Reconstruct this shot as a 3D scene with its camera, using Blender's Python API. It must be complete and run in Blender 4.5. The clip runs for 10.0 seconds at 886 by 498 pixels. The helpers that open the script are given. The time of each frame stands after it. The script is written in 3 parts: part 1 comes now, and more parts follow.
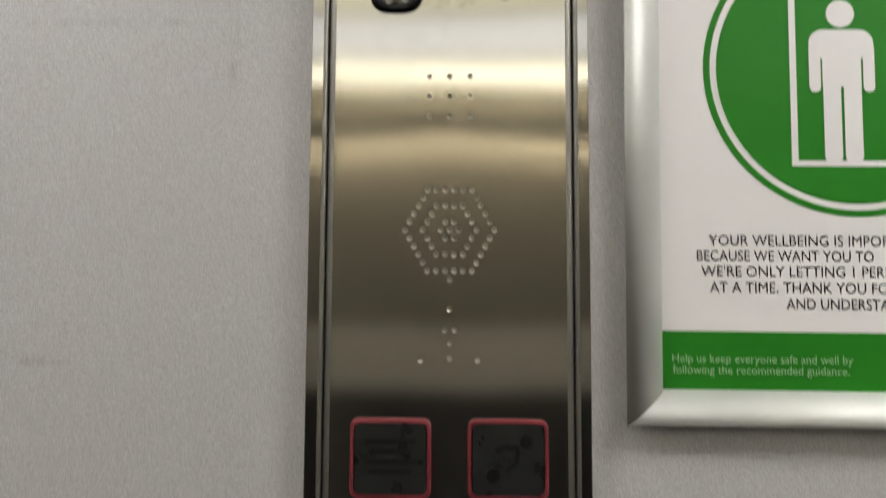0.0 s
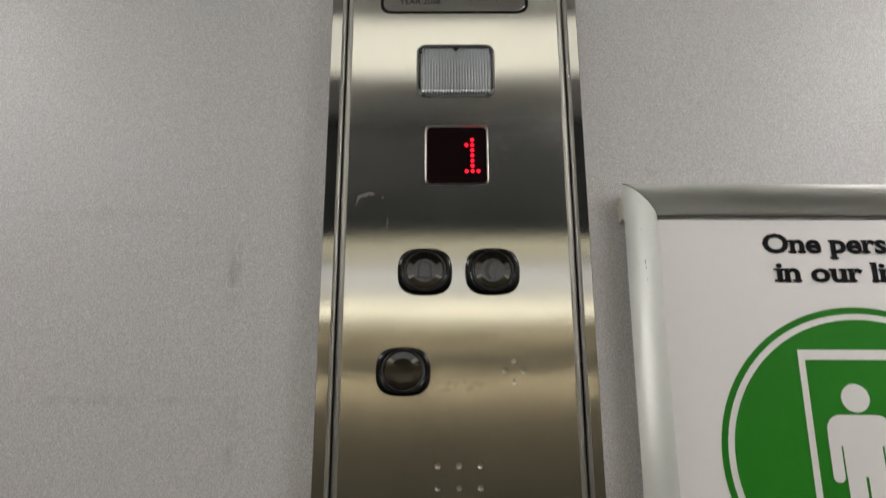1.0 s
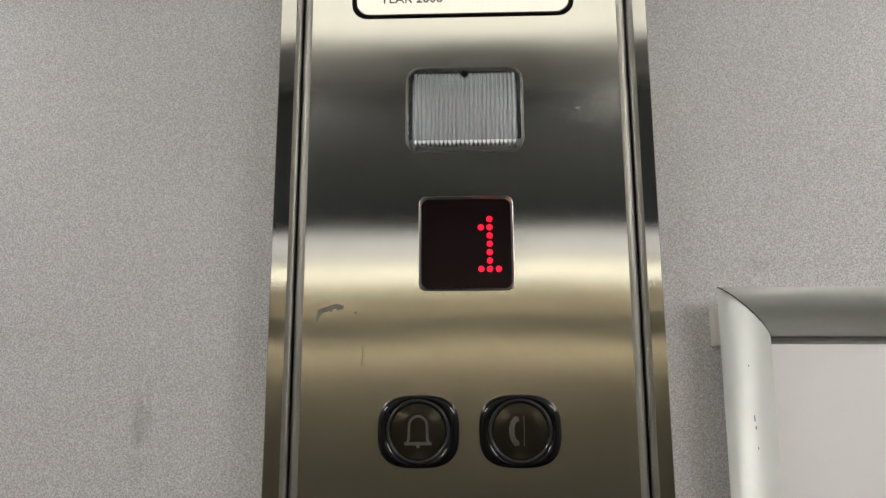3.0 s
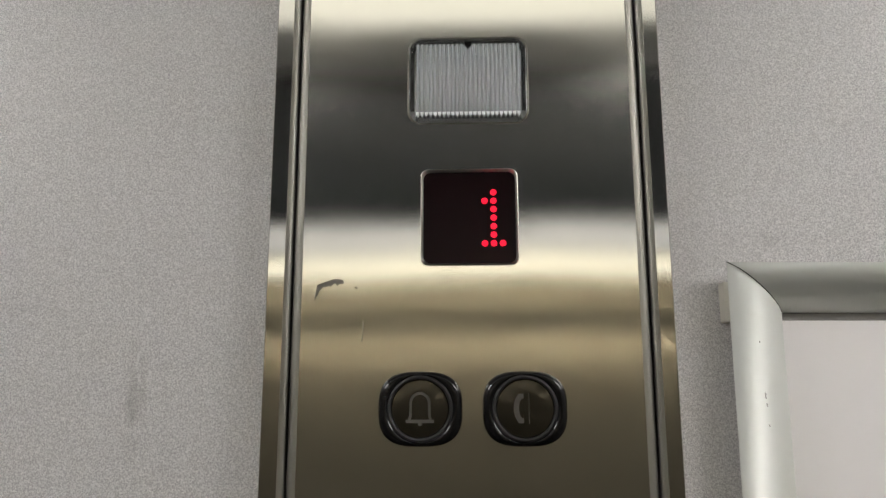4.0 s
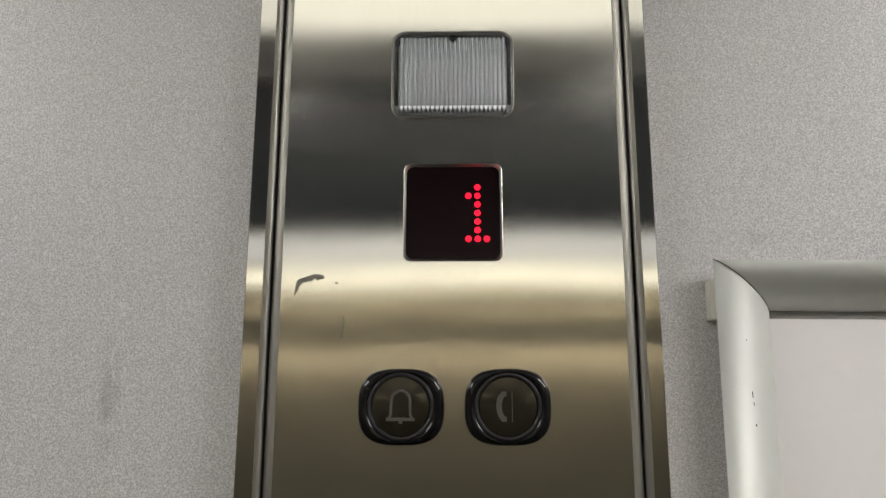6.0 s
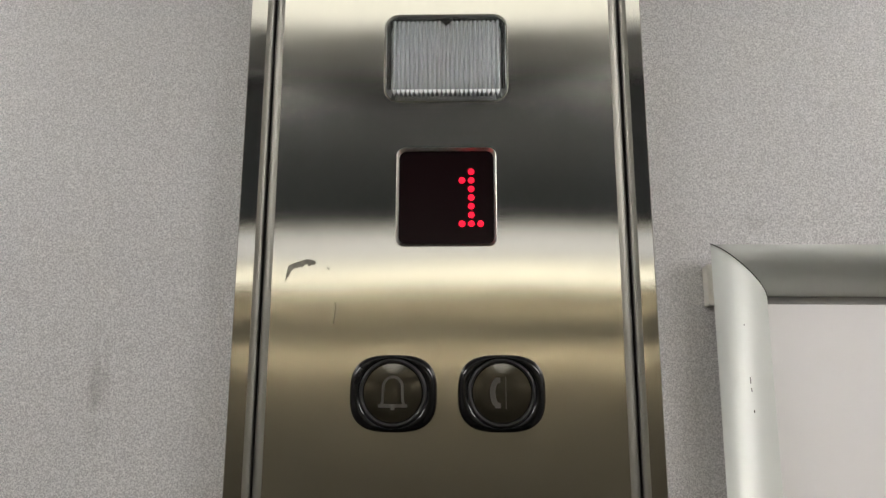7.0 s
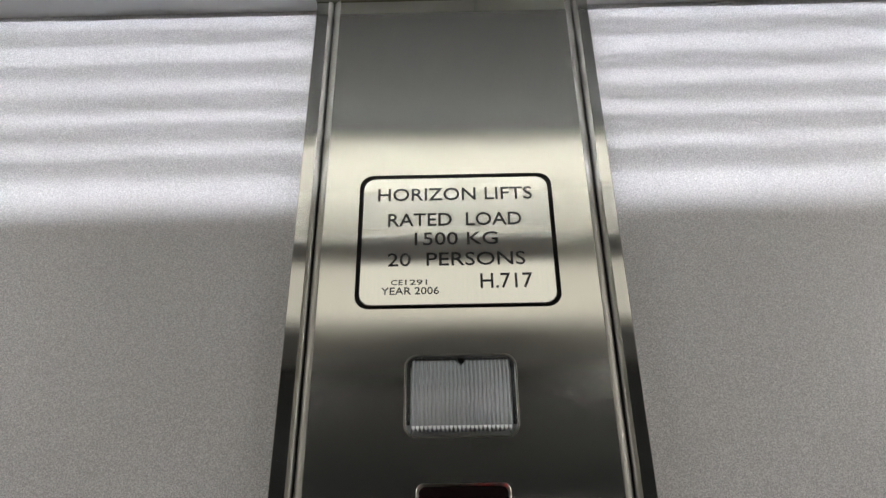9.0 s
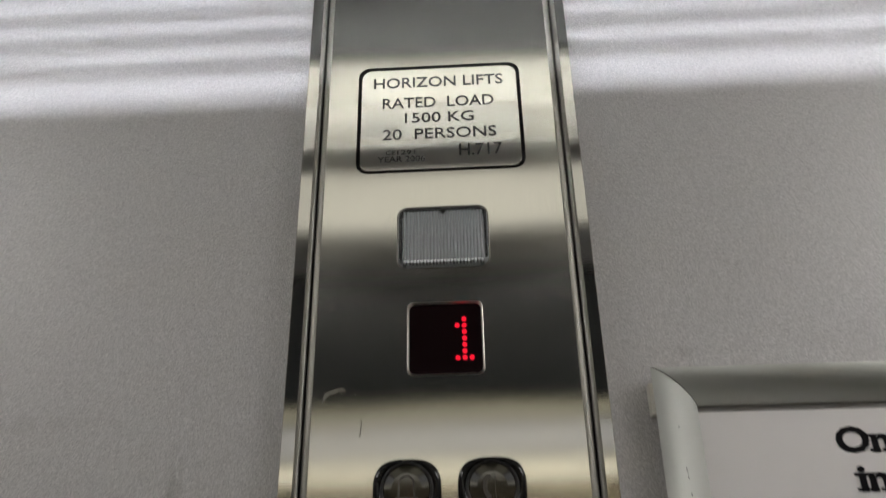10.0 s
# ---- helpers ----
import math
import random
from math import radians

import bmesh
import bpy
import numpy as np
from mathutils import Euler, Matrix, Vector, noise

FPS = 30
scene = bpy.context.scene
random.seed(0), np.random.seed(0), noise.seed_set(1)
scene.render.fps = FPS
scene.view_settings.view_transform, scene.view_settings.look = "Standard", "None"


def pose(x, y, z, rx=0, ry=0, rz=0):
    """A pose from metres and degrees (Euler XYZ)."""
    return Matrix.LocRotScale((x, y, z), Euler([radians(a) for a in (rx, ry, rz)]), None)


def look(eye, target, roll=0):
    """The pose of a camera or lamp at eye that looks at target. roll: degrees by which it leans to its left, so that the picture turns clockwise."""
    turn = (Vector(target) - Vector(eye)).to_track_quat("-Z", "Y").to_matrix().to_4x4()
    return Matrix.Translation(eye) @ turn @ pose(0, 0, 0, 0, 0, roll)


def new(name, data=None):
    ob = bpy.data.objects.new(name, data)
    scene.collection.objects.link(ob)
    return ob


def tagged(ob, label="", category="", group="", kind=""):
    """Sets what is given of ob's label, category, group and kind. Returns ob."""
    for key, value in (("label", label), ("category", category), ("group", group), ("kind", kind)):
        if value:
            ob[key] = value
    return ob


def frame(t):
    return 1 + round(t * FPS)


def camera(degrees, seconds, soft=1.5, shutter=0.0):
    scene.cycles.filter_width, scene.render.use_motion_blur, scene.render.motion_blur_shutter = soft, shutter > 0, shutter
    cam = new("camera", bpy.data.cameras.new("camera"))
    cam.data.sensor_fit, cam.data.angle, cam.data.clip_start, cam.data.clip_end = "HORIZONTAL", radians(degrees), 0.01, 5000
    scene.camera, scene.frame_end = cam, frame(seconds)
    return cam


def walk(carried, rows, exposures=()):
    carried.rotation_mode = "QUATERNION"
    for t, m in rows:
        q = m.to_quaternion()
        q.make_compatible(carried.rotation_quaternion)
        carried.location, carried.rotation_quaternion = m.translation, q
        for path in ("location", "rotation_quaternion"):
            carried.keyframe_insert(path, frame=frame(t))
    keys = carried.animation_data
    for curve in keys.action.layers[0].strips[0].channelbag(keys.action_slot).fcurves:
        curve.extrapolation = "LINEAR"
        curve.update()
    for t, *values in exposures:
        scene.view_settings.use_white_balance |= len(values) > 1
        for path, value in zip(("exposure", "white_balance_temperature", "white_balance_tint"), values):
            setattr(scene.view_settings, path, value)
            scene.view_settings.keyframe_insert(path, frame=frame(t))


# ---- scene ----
cam = camera(56.9, 10.0, soft=1.4, shutter=0.2)
PATH = [
    (0, (0.017, -0.591, 1.405), (-0.055, 1.4, 1.586), 0.3),
    (0.1, (0.002, -0.588, 1.417), (-0.036, 1.392, 1.696), 0.1),
    (0.2, (-0.014, -0.581, 1.419), (-0.009, 1.377, 1.825), -0.0),
    (0.3, (-0.017, -0.585, 1.444), (-0.011, 1.367, 1.88), -0.0),
    (0.4, (-0.018, -0.584, 1.452), (-0.016, 1.351, 1.959), -0.2),
    (0.5, (-0.017, -0.585, 1.459), (-0.022, 1.335, 2.019), -0.2),
    (0.7, (0.005, -0.593, 1.488), (-0.069, 1.313, 2.089), -0.2),
    (1, (-0.012, -0.592, 1.553), (-0.008, 1.308, 2.176), -0.2),
    (1.5, (0.007, -0.57, 1.646), (-0.042, 1.371, 2.125), -0.8),
    (2, (-0.002, -0.512, 1.711), (-0.062, 1.433, 2.175), -1.0),
    (2.5, (-0.01, -0.454, 1.725), (-0.066, 1.481, 2.227), -0.2),
    (3, (0.003, -0.421, 1.732), (-0.066, 1.533, 2.153), -0.2),
    (4.5, (-0.003, -0.405, 1.717), (-0.046, 1.551, 2.133), 0.0),
    (5, (-0.004, -0.401, 1.716), (-0.027, 1.549, 2.161), 0.1),
    (5.5, (-0.001, -0.401, 1.717), (-0.032, 1.548, 2.165), 0.1),
    (7, (0.008, -0.391, 1.708), (-0.038, 1.557, 2.161), 0.1),
    (7.5, (0.006, -0.395, 1.709), (-0.035, 1.551, 2.169), -0.2),
    (8, (0.006, -0.404, 1.713), (-0.037, 1.53, 2.222), -0.6),
    (8.1, (0.008, -0.423, 1.728), (-0.046, 1.509, 2.245), -0.5),
    (8.2, (-0.001, -0.42, 1.72), (-0.015, 1.456, 2.415), -0.5),
    (8.3, (-0.002, -0.433, 1.724), (-0.01, 1.397, 2.531), -0.7),
    (8.4, (0.0, -0.44, 1.725), (-0.017, 1.339, 2.64), -0.7),
    (8.5, (-0.001, -0.444, 1.738), (-0.018, 1.312, 2.694), -0.4),
    (8.6, (0.0, -0.448, 1.735), (-0.02, 1.279, 2.743), -0.6),
    (8.7, (0.001, -0.446, 1.736), (-0.028, 1.271, 2.76), -0.5),
    (8.8, (-0.001, -0.445, 1.736), (-0.028, 1.27, 2.764), -0.5),
    (9, (-0.002, -0.434, 1.732), (-0.03, 1.273, 2.773), -0.6),
    (9.5, (0.006, -0.432, 1.719), (-0.041, 1.291, 2.732), -1.0),
    (10, (0.02, -0.498, 1.627), (-0.051, 1.268, 2.564), -1.2),
]
EXPOSURES = [(0.0, 1.16), (0.5, 0.84), (1.0, 0.68), (2.0, 0.88), (4.5, 0.88), (8.0, 0.95), (8.5, 0.23), (9.0, 0.25), (10.0, 0.1)]
walk(cam, [(t, look(eye, target, roll)) for t, eye, target, roll in PATH], EXPOSURES)

# Plan: the panel's face lies in y = 0 and faces -y; x = 0 is its middle line.
WALL = 0.012            # front of the wall behind the panel
ZC = 2.224              # raised ceiling next to this wall
ZS = 2.000              # lowered luminous ceiling
SOFFIT = -0.70          # where the ceiling steps down
BACK = -1.95            # opposite wall
ZL = 2.140              # luminous part of the lowered ceiling
WEST, EAST = -0.95, 1.15

world = bpy.data.worlds.new("world")
scene.world = world
world.use_nodes = True
world.node_tree.nodes["Background"].inputs[0].default_value = (0.5, 0.5, 0.5, 1)
world.node_tree.nodes["Background"].inputs[1].default_value = 0.02

TUBE, NEAR_PANEL, SIDE_FILL, FAR_PANEL, FAR_TUBE, WALL_FILL = 135.0, 0.74, 9.5, 0.43, 1.35, 39.0


# ---- materials ----
class Mat:
    """A small helper round a node material."""

    def __init__(self, name):
        self.m = bpy.data.materials.new(name)
        self.m.use_nodes = True
        self.t = self.m.node_tree
        self.b = self.t.nodes["Principled BSDF"]

    def node(self, kind, **inputs):
        n = self.t.nodes.new(kind)
        for k, v in inputs.items():
            n.inputs[k.replace("_", " ")].default_value = v
        return n

    def link(self, a, b):
        self.t.links.new(a, b)

    def set(self, **inputs):
        for k, v in inputs.items():
            self.b.inputs[k.replace("_", " ")].default_value = v
        return self

    def coords(self, scale=(1, 1, 1)):
        c = self.node("ShaderNodeNewGeometry")
        m = self.node("ShaderNodeMapping")
        m.inputs["Scale"].default_value = scale
        self.link(c.outputs["Position"], m.inputs["Vector"])
        return m.outputs["Vector"]

    def noise(self, scale, detail=3.0, stretch=(1, 1, 1)):
        n = self.node("ShaderNodeTexNoise", Scale=scale, Detail=detail)
        self.link(self.coords(stretch), n.inputs["Vector"])
        return n.outputs["Fac"]

    def ramp(self, fac, lo, hi, c0, c1):
        r = self.node("ShaderNodeMapRange")
        for k, v in zip(("From Min", "From Max", "To Min", "To Max"), (lo, hi, c0, c1)):
            r.inputs[k].default_value = v
        self.link(fac, r.inputs["Value"])
        return r.outputs["Result"]

    def mix(self, fac, a, b, kind="MIX"):
        n = self.t.nodes.new("ShaderNodeMix")
        n.data_type, n.blend_type = "RGBA", kind
        for sock, v in ((n.inputs[0], fac), (n.inputs[6], a), (n.inputs[7], b)):
            if isinstance(v, bpy.types.NodeSocket):
                self.link(v, sock)
            else:
                sock.default_value = v
        return n.outputs[2]

    def bump(self, height, strength, distance):
        n = self.node("ShaderNodeBump", Strength=strength, Distance=distance)
        self.link(height, n.inputs["Height"])
        self.link(n.outputs["Normal"], self.b.inputs["Normal"])


def math_node(m, op, a, b):
    n = m.t.nodes.new("ShaderNodeMath")
    n.operation = op
    for sock, v in zip(n.inputs, (a, b)):
        if isinstance(v, bpy.types.NodeSocket):
            m.link(v, sock)
        else:
            sock.default_value = v
    return n.outputs[0]


def plain(name, colour, rough=0.5, metal=0.0, **more):
    return Mat(name).set(Base_Color=(*colour, 1), Roughness=rough, Metallic=metal, **more).m


def varied(name, colour, rough, scale, amount, metal=0.0, bump=0.0, **more):
    """A plain surface with soft stains, grain and uneven gloss."""
    m = Mat(name).set(Metallic=metal, **more)
    big, fine = m.noise(scale, 4), m.noise(scale * 14, 3)
    dark = [c * (1 - amount) for c in colour] + [1]
    light = [min(1, c * (1 + amount)) for c in colour] + [1]
    c = m.mix(m.ramp(big, 0.3, 0.7, 0, 1), dark, light)
    c = m.mix(m.ramp(fine, 0.35, 0.65, 0, 0.3), c, dark)
    m.link(c, m.b.inputs["Base Color"])
    m.link(m.ramp(big, 0.3, 0.7, rough * 0.85, rough * 1.15), m.b.inputs["Roughness"])
    if bump:
        m.bump(fine, bump, 0.0005)
    return m.m


def glow(name, colour, strength, off=(0.8, 0.8, 0.8)):
    return Mat(name).set(Base_Color=(*off, 1), Roughness=0.4, Emission_Color=(*colour, 1), Emission_Strength=strength).m


def brushed(name, colour, rough, aniso, grain, smears=(), wavy=0.0):
    """Stainless steel with an upright brushed grain: it smears what it mirrors sideways."""
    m = Mat(name)
    m.t.nodes.remove(m.b)
    t = m.node("ShaderNodeCombineXYZ")
    t.inputs[0].default_value = 1.0
    # A tight lobe and a hazier one, as brushed sheet has.
    lobes = []
    for kind in ("BECKMANN", "GGX"):
        g = m.t.nodes.new("ShaderNodeBsdfAnisotropic")
        g.distribution = kind
        g.inputs["Anisotropy"].default_value = -aniso
        m.link(t.outputs[0], g.inputs["Tangent"])
        lobes.append(g)
    both = m.node("ShaderNodeMixShader", Fac=0.14)
    for k, g in enumerate(lobes):
        m.link(g.outputs[0], both.inputs[1 + k])
    m.link(both.outputs[0], m.t.nodes["Material Output"].inputs["Surface"])
    lines = m.noise(60, 5, (60, 60, 0.6))
    lines2 = m.noise(22, 3, (40, 40, 0.25))
    cloud = m.noise(9, 3)
    c0, c1 = [c * (1 - grain) for c in colour] + [1], [min(1, c * (1 + grain)) for c in colour] + [1]
    c = m.mix(m.ramp(lines, 0.3, 0.7, 0, 1), c0, c1)
    c = m.mix(m.ramp(lines2, 0.35, 0.7, 0, 0.5), c, c0)
    if wavy:
        # Gentle buckling of the sheet, and a shallow dent round the speaker.
        at = m.node("ShaderNodeSeparateXYZ")
        m.link(m.node("ShaderNodeNewGeometry").outputs["Position"], at.inputs[0])
        dx = math_node(m, "DIVIDE", at.outputs[0], 0.055)
        dz = math_node(m, "DIVIDE", math_node(m, "SUBTRACT", at.outputs[2], 1.488), 0.055)
        d = math_node(m, "ADD", math_node(m, "MULTIPLY", dx, dx), math_node(m, "MULTIPLY", dz, dz))
        dent = math_node(m, "MULTIPLY", math_node(m, "POWER", 2.718, math_node(m, "MULTIPLY", d, -1.0)), -0.0006)
        swell = math_node(m, "MULTIPLY", m.noise(6.5, 1, (1, 1, 0.7)), wavy)
        b = m.node("ShaderNodeBump", Strength=1.0, Distance=1.0)
        m.link(math_node(m, "ADD", dent, swell), b.inputs["Height"])
        for g in lobes:
            m.link(b.outputs["Normal"], g.inputs["Normal"])
    if smears:
        sep = m.node("ShaderNodeSeparateXYZ")
        m.link(m.node("ShaderNodeNewGeometry").outputs["Position"], sep.inputs[0])
    for x, z, w, h, scale, k in smears:
        dx = math_node(m, "DIVIDE", math_node(m, "SUBTRACT", sep.outputs[0], x), w)
        dz = math_node(m, "DIVIDE", math_node(m, "SUBTRACT", sep.outputs[2], z), h)
        d = math_node(m, "ADD", math_node(m, "MULTIPLY", dx, dx), math_node(m, "MULTIPLY", dz, dz))
        mask = math_node(m, "MULTIPLY", m.ramp(d, 0.2, 1.2, k, 0), m.ramp(m.noise(scale, 2), 0.48, 0.60, 0, 1))
        c = m.mix(mask, c, (0.30, 0.28, 0.24, 1))
    for g in lobes:
        m.link(c, g.inputs["Color"])
        m.link(m.ramp(cloud, 0.3, 0.7, rough * 0.92, rough * 1.09), g.inputs["Roughness"])
    return m.m


def laminate():
    """Grey speckled wall laminate, satin, with a few old scuffs."""
    m = Mat("speckled_laminate").set(Specular_IOR_Level=0.45)
    grain, fleck, spot, cloud = m.noise(1150, 2.0), m.noise(1500, 1.0), m.noise(1300, 1.0, (1, 1, 0.9)), m.noise(5, 4)
    base = m.mix(m.ramp(grain, 0.40, 0.60, 0, 1), (0.435, 0.425, 0.432, 1), (0.665, 0.652, 0.655, 1))
    base = m.mix(m.ramp(fleck, 0.58, 0.64, 0, 0.62), base, (0.23, 0.228, 0.25, 1))
    base = m.mix(m.ramp(spot, 0.62, 0.68, 0, 0.55), base, (0.86, 0.84, 0.83, 1))
    base = m.mix(m.ramp(cloud, 0.35, 0.7, 0, 0.12), base, (0.53, 0.475, 0.455, 1))
    pos = m.node("ShaderNodeNewGeometry").outputs["Position"]
    sep = m.node("ShaderNodeSeparateXYZ")
    m.link(pos, sep.inputs[0])
    smear = m.noise(140, 4, (1, 1, 0.4))
    for x, z, w, h, s in ((-0.172, 1.735, 0.007, 0.030, 0.38), (-0.165, 1.60, 0.005, 0.045, 0.22), (-0.25, 1.635, 0.09, 0.004, 0.16),
                          (-0.27, 1.78, 0.06, 0.006, 0.12), (0.155, 1.815, 0.03, 0.004, 0.15), (-0.33, 1.375, 0.05, 0.004, 0.3)):
        dx = math_node(m, "DIVIDE", math_node(m, "SUBTRACT", sep.outputs[0], x), w)
        dz = math_node(m, "DIVIDE", math_node(m, "SUBTRACT", sep.outputs[2], z), h)
        r = math_node(m, "ADD", math_node(m, "MULTIPLY", dx, dx), math_node(m, "MULTIPLY", dz, dz))
        mask = m.ramp(r, 0.1, 1.3, s, 0)
        mask = math_node(m, "MULTIPLY", mask, m.ramp(smear, 0.38, 0.62, 0, 1))
        base = m.mix(mask, base, (0.16, 0.15, 0.14, 1))
    m.link(base, m.b.inputs["Base Color"])
    m.link(m.ramp(cloud, 0.3, 0.7, 0.40, 0.50), m.b.inputs["Roughness"])
    m.bump(grain, 0.08, 0.0003)
    return m.m


STEEL = brushed("brushed_steel", (0.60, 0.585, 0.525), 0.195, 0.72, 0.05, wavy=0.0007,
                smears=((0.000, 1.643, 0.024, 0.005, 170, 0.5), (0.016, 1.873, 0.018, 0.003, 800, 0.6), (0.029, 1.822, 0.006, 0.010, 500, 0.35), (-0.03, 1.60, 0.05, 0.06, 90, 0.08)))
# Darkened copy of the face steel: the edges' shade is in the colour.
EDGE_SHADED = plain("shaded_edge_steel", (0.26, 0.25, 0.225), 0.5, 1.0)
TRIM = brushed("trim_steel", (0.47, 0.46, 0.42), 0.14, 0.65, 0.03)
PLATE = brushed("plate_steel", (0.70, 0.69, 0.635), 0.125, 0.65, 0.03)
SCRATCH = plain("bright_scratch", (0.75, 0.73, 0.68), 0.35, 1.0)
DIMPLE = plain("drilled_steel", (0.50, 0.47, 0.40), 0.38, 1.0)
DARK = plain("dark_gap", (0.008, 0.008, 0.008), 0.8)
INK = plain("engraving_ink", (0.012, 0.012, 0.012), 0.6)
BLACK = varied("black_plastic", (0.006, 0.006, 0.0065), 0.06, 40, 0.2, Specular_IOR_Level=0.25)
LENS = plain("button_lens", (0.008, 0.0065, 0.0035), 0.06, IOR=1.75)
RING = plain("button_ring", (0.022, 0.021, 0.022), 0.3)
ICON = plain("button_icon", (0.075, 0.067, 0.060), 0.5)
WINDOW = plain("display_window", (0.008, 0.002, 0.003), 0.25, Specular_IOR_Level=0.12)
LED = glow("red_led", (1.0, 0.004, 0.028), 1.0, (0.2, 0.004, 0.006))
RIM = plain("display_rim", (0.72, 0.70, 0.64), 0.3, 1.0)
RED = varied("red_plastic", (0.22, 0.03, 0.042), 0.4, 60, 0.15)
SMOKE = varied("smoked_lens", (0.018, 0.019, 0.018), 0.3, 50, 0.25)
SMOKE_ICON = plain("smoked_lens_mark", (0.004, 0.004, 0.004), 0.35)
REFLECTOR = plain("lamp_reflector", (0.93, 0.95, 0.97), 0.25)
CLEAR = plain("clear_plastic", (0.88, 0.925, 0.955), 0.05, Transmission_Weight=0.6, IOR=1.45, Specular_IOR_Level=1.0)
CLEAR_RIM = plain("clear_rim_plastic", (0.6, 0.62, 0.62), 0.04, Transmission_Weight=0.9, IOR=1.45)
RESIDUE = varied("worn_film_mark", (0.21, 0.195, 0.165), 0.75, 300, 0.3)
ALU = varied("anodised_aluminium", (0.66, 0.67, 0.635), 0.54, 30, 0.03, metal=0.4)
NICK = plain("frame_nick", (0.03, 0.03, 0.025), 0.8)
PAPER = varied("poster_paper", (0.84, 0.815, 0.815), 0.5, 6, 0.02, Coat_Weight=0.12, Coat_Roughness=0.15, Specular_IOR_Level=0.25)
GREEN = varied("poster_green", (0.020, 0.205, 0.014), 0.5, 12, 0.06, Coat_Weight=0.12, Coat_Roughness=0.15, Specular_IOR_Level=0.15)
WHITE_INK = plain("poster_white", (0.80, 0.78, 0.77), 0.5)
PALE_INK = plain("poster_pale_green", (0.32, 0.52, 0.28), 0.5)
BLACK_INK = plain("poster_black", (0.008, 0.0075, 0.009), 0.7, Specular_IOR_Level=0.1)
BOARD = plain("backing_board", (0.22, 0.22, 0.21), 0.7)
COVER = varied("cover_plastic", (0.34, 0.33, 0.325), 0.3, 60, 0.15)
TAPE = plain("foam_tape", (0.62, 0.60, 0.54), 0.6)
LAMINATE = laminate()
CEILING_GREY = varied("ceiling_grey_paint", (0.74, 0.74, 0.74), 0.5, 20, 0.04, bump=0.1)
RAIL = varied("rail_bronze", (0.22, 0.20, 0.165), 0.6, 12, 0.1)
SOFFIT_DARK = varied("soffit_dark_steel", (0.037, 0.040, 0.043), 0.9, 12, 0.1, Specular_IOR_Level=0.1)
TROUGH_SHADE = plain("trough_shade_black", (0.03, 0.03, 0.028), 0.9)
FILL_REFLECTOR = plain("fill_reflector_paint", (0.27, 0.26, 0.22), 0.7)
CEILING_WHITE = varied("low_ceiling_white", (0.7, 0.7, 0.68), 0.5, 10, 0.05)
BAND_DARK = varied("dark_reflection_band", (0.02, 0.019, 0.02), 0.5, 8, 0.2)
BAND_LIGHT = varied("light_reflection_band", (0.40, 0.37, 0.33), 0.5, 8, 0.1)
BACK_WALL = varied("back_wall_laminate", (0.145, 0.130, 0.106), 0.6, 8, 0.08)
SIDE_WALL = varied("side_wall_laminate", (0.28, 0.27, 0.26), 0.6, 8, 0.08)
FLOOR = varied("floor_vinyl", (0.06, 0.06, 0.065), 0.5, 20, 0.3, bump=0.2)
TUBE_GLOW = glow("tube_glow", (0.94, 0.97, 1.05), TUBE)
NEAR_GLOW = glow("near_diffuser_glow", (1.0, 0.97, 0.86), NEAR_PANEL)
SIDE_FILL_GLOW = glow("side_fill_glow", (1.0, 0.97, 0.94), SIDE_FILL)
FAR_GLOW = glow("far_ceiling_glow", (1.0, 0.93, 0.68), FAR_PANEL)
FAR_WHITE = glow("far_white_glow", (0.98, 0.98, 1.0), FAR_PANEL * 1.15)
WALL_FILL_GLOW = glow("wall_fill_glow", (1.0, 0.92, 0.71), WALL_FILL)
FAR_TUBE_GLOW = glow("far_tube_glow", (1.0, 0.95, 0.80), FAR_TUBE)


# ---- mesh helpers ----
def finish(name, bm, material, smooth=False):
    me = bpy.data.meshes.new(name)
    bm.to_mesh(me)
    bm.free()
    me.materials.append(material)
    if smooth:
        for p in me.polygons:
            p.use_smooth = True
    return me


def part(name, bm, material, parent, label="", smooth=False):
    ob = new(name, bm if isinstance(bm, bpy.types.Mesh) else finish(name, bm, material, smooth))
    ob.parent = parent
    return tagged(ob, label)


def thing(name, x, y, z, label, category, group=""):
    ob = new(name)
    ob.matrix_world = pose(x, y, z)
    ob.empty_display_size = 0.02
    return tagged(ob, label, category, group)


def box(x0, x1, y0, y1, z0, z1, bevel=0.0, bm=None):
    bm = bm or bmesh.new()
    v = [bm.verts.new((x, y, z)) for x in (x0, x1) for y in (y0, y1) for z in (z0, z1)]
    for q in ((0, 1, 3, 2), (4, 6, 7, 5), (0, 4, 5, 1), (2, 3, 7, 6), (0, 2, 6, 4), (1, 5, 7, 3)):
        bm.faces.new([v[i] for i in q])
    if bevel:
        bmesh.ops.bevel(bm, geom=bm.edges[:], offset=bevel, segments=2, affect="EDGES")
    bmesh.ops.recalc_face_normals(bm, faces=bm.faces[:])
    return bm


def circle(cx, cz, r, n=24):
    return [(cx + r * math.cos(2 * math.pi * i / n), cz + r * math.sin(2 * math.pi * i / n)) for i in range(n)]


def round_rect(x0, x1, z0, z1, r, n=6):
    out = []
    for cx, cz, a in ((x1 - r, z1 - r, 0), (x0 + r, z1 - r, 90), (x0 + r, z0 + r, 180), (x1 - r, z0 + r, 270)):
        out += [(cx + r * math.cos(radians(a + 90 * i / n)), cz + r * math.sin(radians(a + 90 * i / n))) for i in range(n + 1)]
    return out


